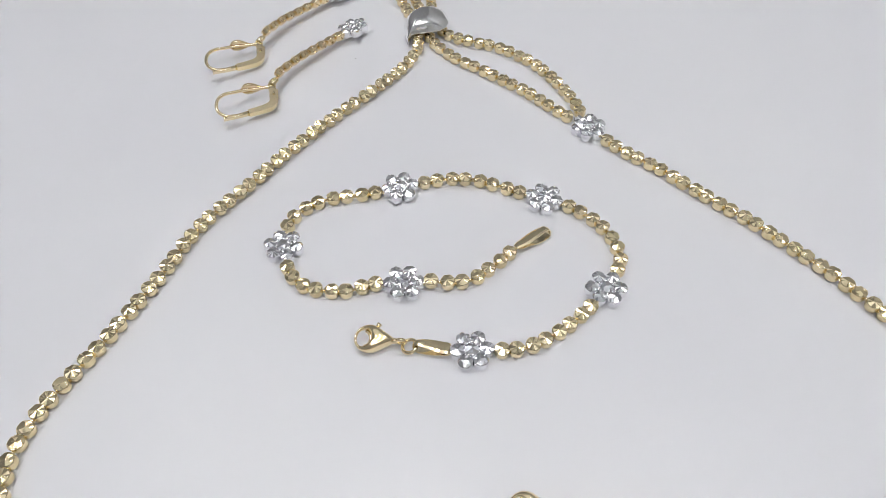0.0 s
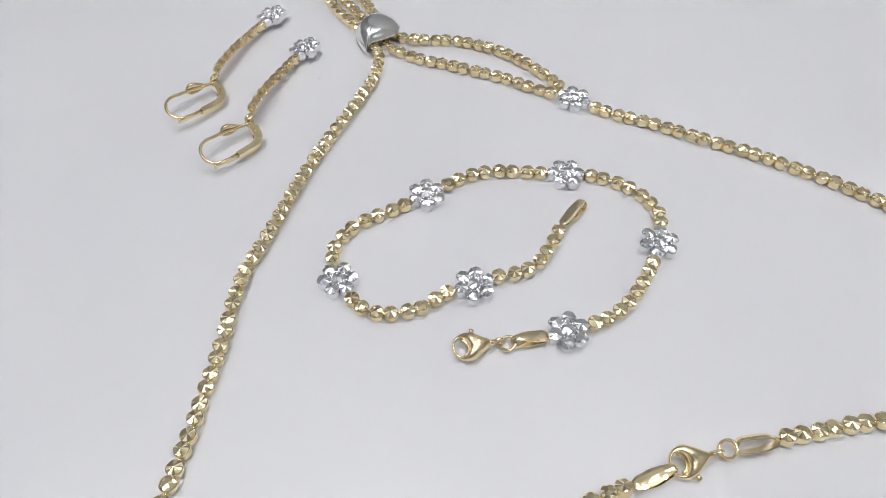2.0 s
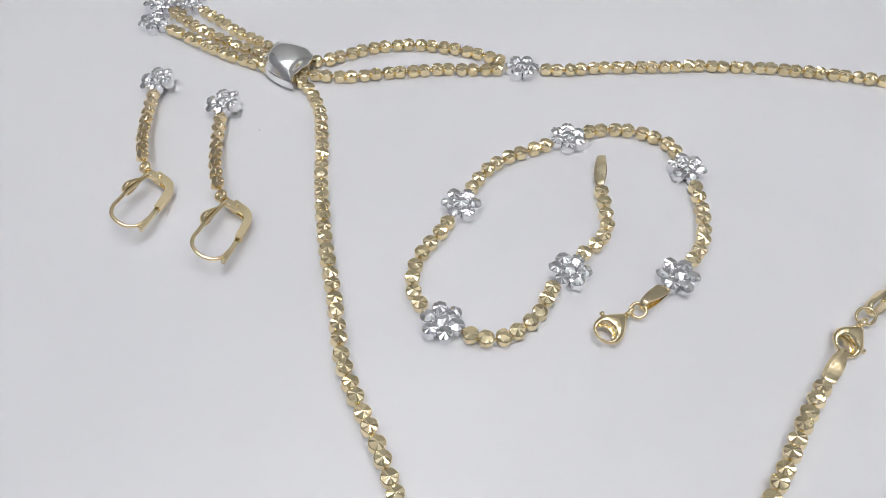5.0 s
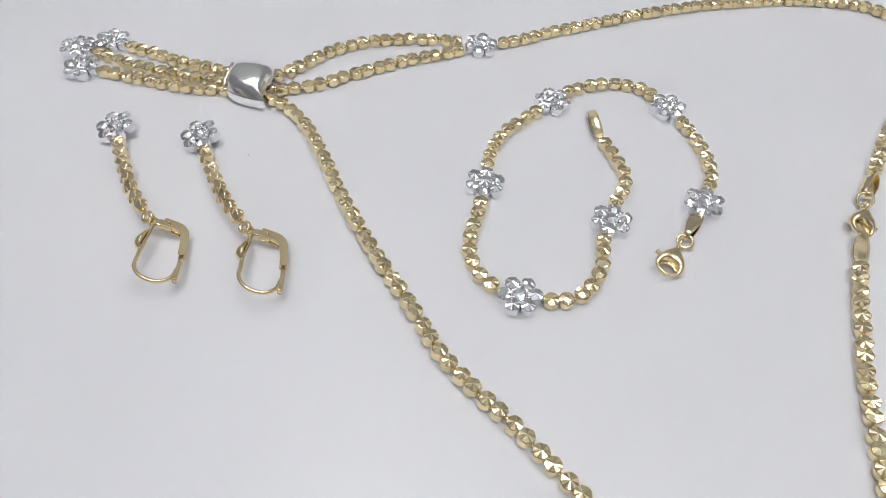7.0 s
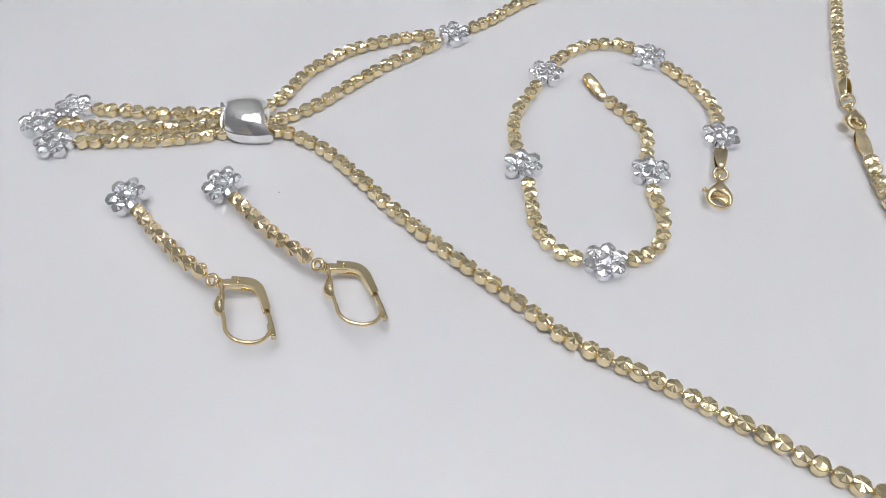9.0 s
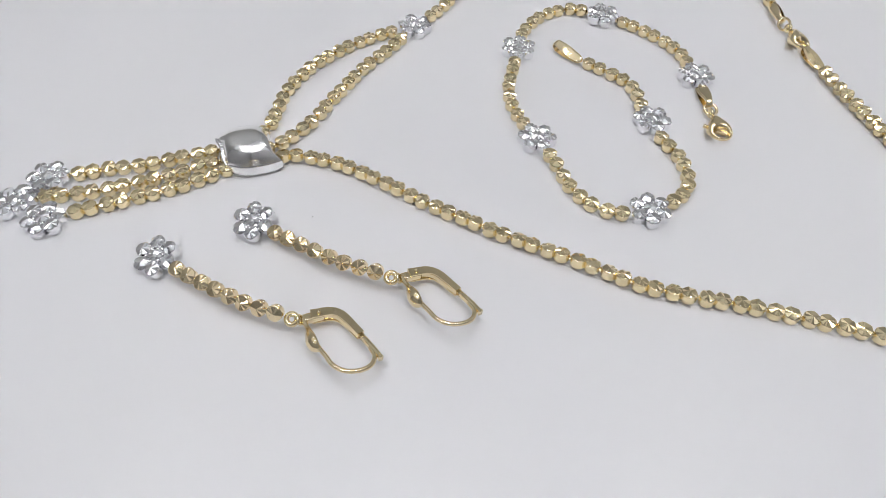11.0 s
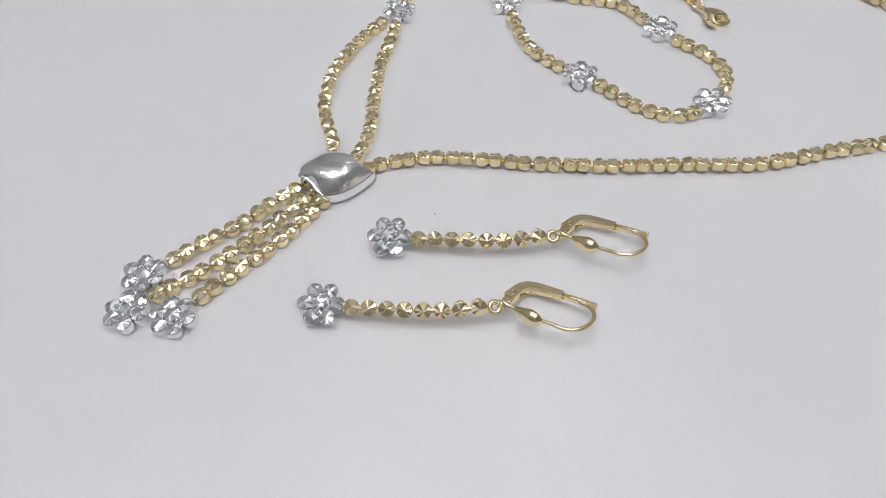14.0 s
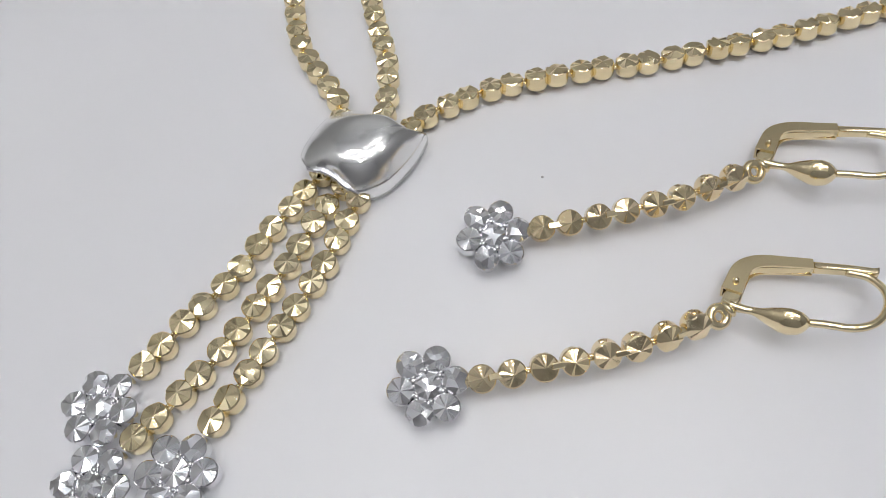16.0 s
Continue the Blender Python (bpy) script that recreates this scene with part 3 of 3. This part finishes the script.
# ---- earrings ----
def earring():
    """Built with its ring at the origin; the chain runs off to +y and the hook to -y (millimetres)."""
    t = thing("earring", "yellow gold lever-back drop earring with white flower, lying flat", "earring", "pair of earrings")
    top = (-8.2, 25.2)
    strand(t, [(-1.1, -0.2), (-2.2, 2.2), (-4.1, 6.8), (-5.35, 11.5), (-6.5, 16.4), (-7.3, 20.2), top], 2.3, 4.72, ((0, -52), (0.5, -42), (1, -22)), count=8, rise=(1.8, 0.75), drilled=True)
    flower(t, *top, -75, 0.75, (12, 0))
    put("jump_ring", mesh_of("jump_ring", torus(0.80, 0.45, 24, 8), GOLD_SMOOTH, True), t, pose(-0.85 * MM, -0.3 * MM, 2.6 * MM, 16, -24, 0))
    put("jump_ring", mesh_of("jump_ring", torus(0.62, 0.30, 20, 8), GOLD_SMOOTH, True), t, pose(-0.05 * MM, -1.2 * MM, 2.5 * MM, 65, 30, 30))
    up = Vector((0.23, 0.11, 0.97)).normalized()

    def lie(points):
        """Places in the sloping plane in which the hook lies."""
        return [(x + 0.06 * max(y, -7), y * 1.02, 2.4 - 0.232 * x - 0.08 * y) for x, y in points]

    def bar(widths, heights, power=0.35):
        def section(k, f):
            w = float(np.interp(f, *widths))
            h = float(np.interp(f, *heights))
            return [(w * math.copysign(abs(math.cos(g)) ** power, math.cos(g)), h * math.copysign(abs(math.sin(g)) ** power, math.sin(g)))
                    for g in (2 * math.pi * (i + 0.5) / 16 for i in range(16))]
        return section

    def fold(w, h, e=0.2):
        """A folded strip, open to the inside of the hook."""
        return [(-w, -h), (w, -h), (w, e - h), (e - w, e - h), (e - w, h - e), (w, h - e), (w, h), (-w, h)]

    def trough(k, f):
        w = float(np.interp(f, [0, 0.3, 0.5, 0.8, 1], [0.92, 0.86, 0.72, 0.60, 0.56]))
        h = float(np.interp(f, [0, 0.4, 1], [0.66, 0.70, 0.60]))
        return [(x + 0.1 * (0.86 - w), y) for x, y in fold(w, h)]

    def half_shell(k, f):
        """A thin cupped section, bulging to the front of the earring."""
        w = float(np.interp(f, [0, 0.1, 0.3, 0.5, 0.62, 0.78, 0.92, 1], [0.30, 0.46, 1.00, 1.40, 1.48, 1.28, 0.80, 0.42]))
        d, e = 0.95 * w, min(0.22, 0.4 * w)
        arc = [math.pi * (i / 10 - 0.5) for i in range(11)]
        return [(d * math.cos(g), w * math.sin(g)) for g in arc] + [((d - e) * math.cos(g) - 0.02, (w - e) * math.sin(g)) for g in arc[::-1]]

    root = spline(lie([(0.45, -1.1), (1.1, -1.7), (2.1, -2.15), (3.3, -2.75)]), steps=4)
    put("hinge_plate", mesh_of("hinge_plate", sweep(root, bar(([0, 0.3, 1], [0.5, 0.82, 0.62]), ([0, 0.3, 1], [0.36, 0.5, 0.5]), 0.3), up=up), GOLD_SMOOTH, True), t)
    arm = spline(lie([(1.7, -1.75), (2.6, -2.2), (3.5, -2.62), (4.3, -3.10), (4.9, -3.75), (5.28, -4.6), (5.4, -5.6), (5.38, -6.8), (5.26, -8.1), (5.12, -9.3)]), steps=3)
    bm = sweep(arm, trough, up=up)
    bmesh.ops.bevel(bm, geom=[e for e in bm.edges if len(e.link_faces) == 2 and e.calc_face_angle() > 1.0], offset=0.14 * MM, segments=2, affect="EDGES")
    lever = put("lever", mesh_of("lever", bm, GOLD_SMOOTH), t)
    channel = spline(lie([(2.9, -2.4), (4.1, -3.1), (4.75, -3.8), (5.1, -4.7), (5.2, -6.5), (5.1, -9.25)]), steps=3)
    put("channel", mesh_of("channel", sweep(channel, bar(([0, 1], [0.5, 0.5]), ([0, 1], [0.5, 0.5])), up=up), GOLD_SMOOTH, True), lever)
    rod = lie([(5.12, -9.1), (4.9, -11.0), (4.65, -12.8), (4.38, -14.2), (4.3, -14.5)])
    put("rod", mesh_of("rod", sweep(rod, bar(([0, 0.75, 0.9, 1], [0.42, 0.36, 0.46, 0.40]), ([0, 0.75, 0.9, 1], [0.52, 0.42, 0.68, 0.6]), 0.5), up=up), GOLD_SMOOTH, True), lever)
    pin = Vector(lie([(2.75, -2.3)])[0])
    put("hinge_pin", mesh_of("hinge_pin", sweep([pin - up * 1.0, pin + up * 0.9, pin + up * 1.06], round_section(lambda f: 0.28 if f < 0.9 else 0.2, 10), up=(1, 0, 0)), GOLD_SMOOTH, True), lever)
    wire = spline(lie([(0.5, -1.4), (0.1, -2.6), (-0.2, -4.2), (-0.9, -6.8), (-1.25, -9.0), (-1.6, -11.0), (-1.0, -12.9), (0.6, -14.2), (2.4, -14.5), (3.9, -13.6), (4.5, -12.0)]), steps=8)
    hook = put("hook", mesh_of("hook", sweep(wire, round_section(lambda f: float(np.interp(f, [0, 0.12, 1], [0.5, 0.36, 0.36])), 10), up=up), GOLD_SMOOTH, True), t)
    drop = spline(lie([(0.0, -3.0), (-0.2, -4.0), (-0.45, -5.0), (-0.7, -6.0), (-0.92, -6.9), (-1.05, -7.6)]), steps=6)
    put("drop", mesh_of("drop", sweep(drop, half_shell, up=up), GOLD_SMOOTH, True), hook, None, "polished hollow teardrop")
    return t


def dust_speck(x, y):
    bm = bmesh.new()
    bmesh.ops.create_icosphere(bm, subdivisions=1, radius=0.22 * MM)
    for v in bm.verts:
        v.co *= 0.7 + 0.6 * noise.noise(v.co * 9000)
        v.co.z *= 0.4
    ob = put("dust_speck", mesh_of("dust_speck", bm, DUST), None, pose(x * MM, y * MM, 0.07 * MM))
    tagged(ob, "tiny grey dust speck on the white tabletop", "dust")


bracelet()
necklace()
first_earring = earring()
first_earring.matrix_basis = pose(-60.8 * MM, 9.0 * MM, 0)
copy_thing(first_earring, pose(-76.5 * MM, 14.3 * MM, 0, 0, 0, -0.6))
dust_speck(-60.6, 29.3)
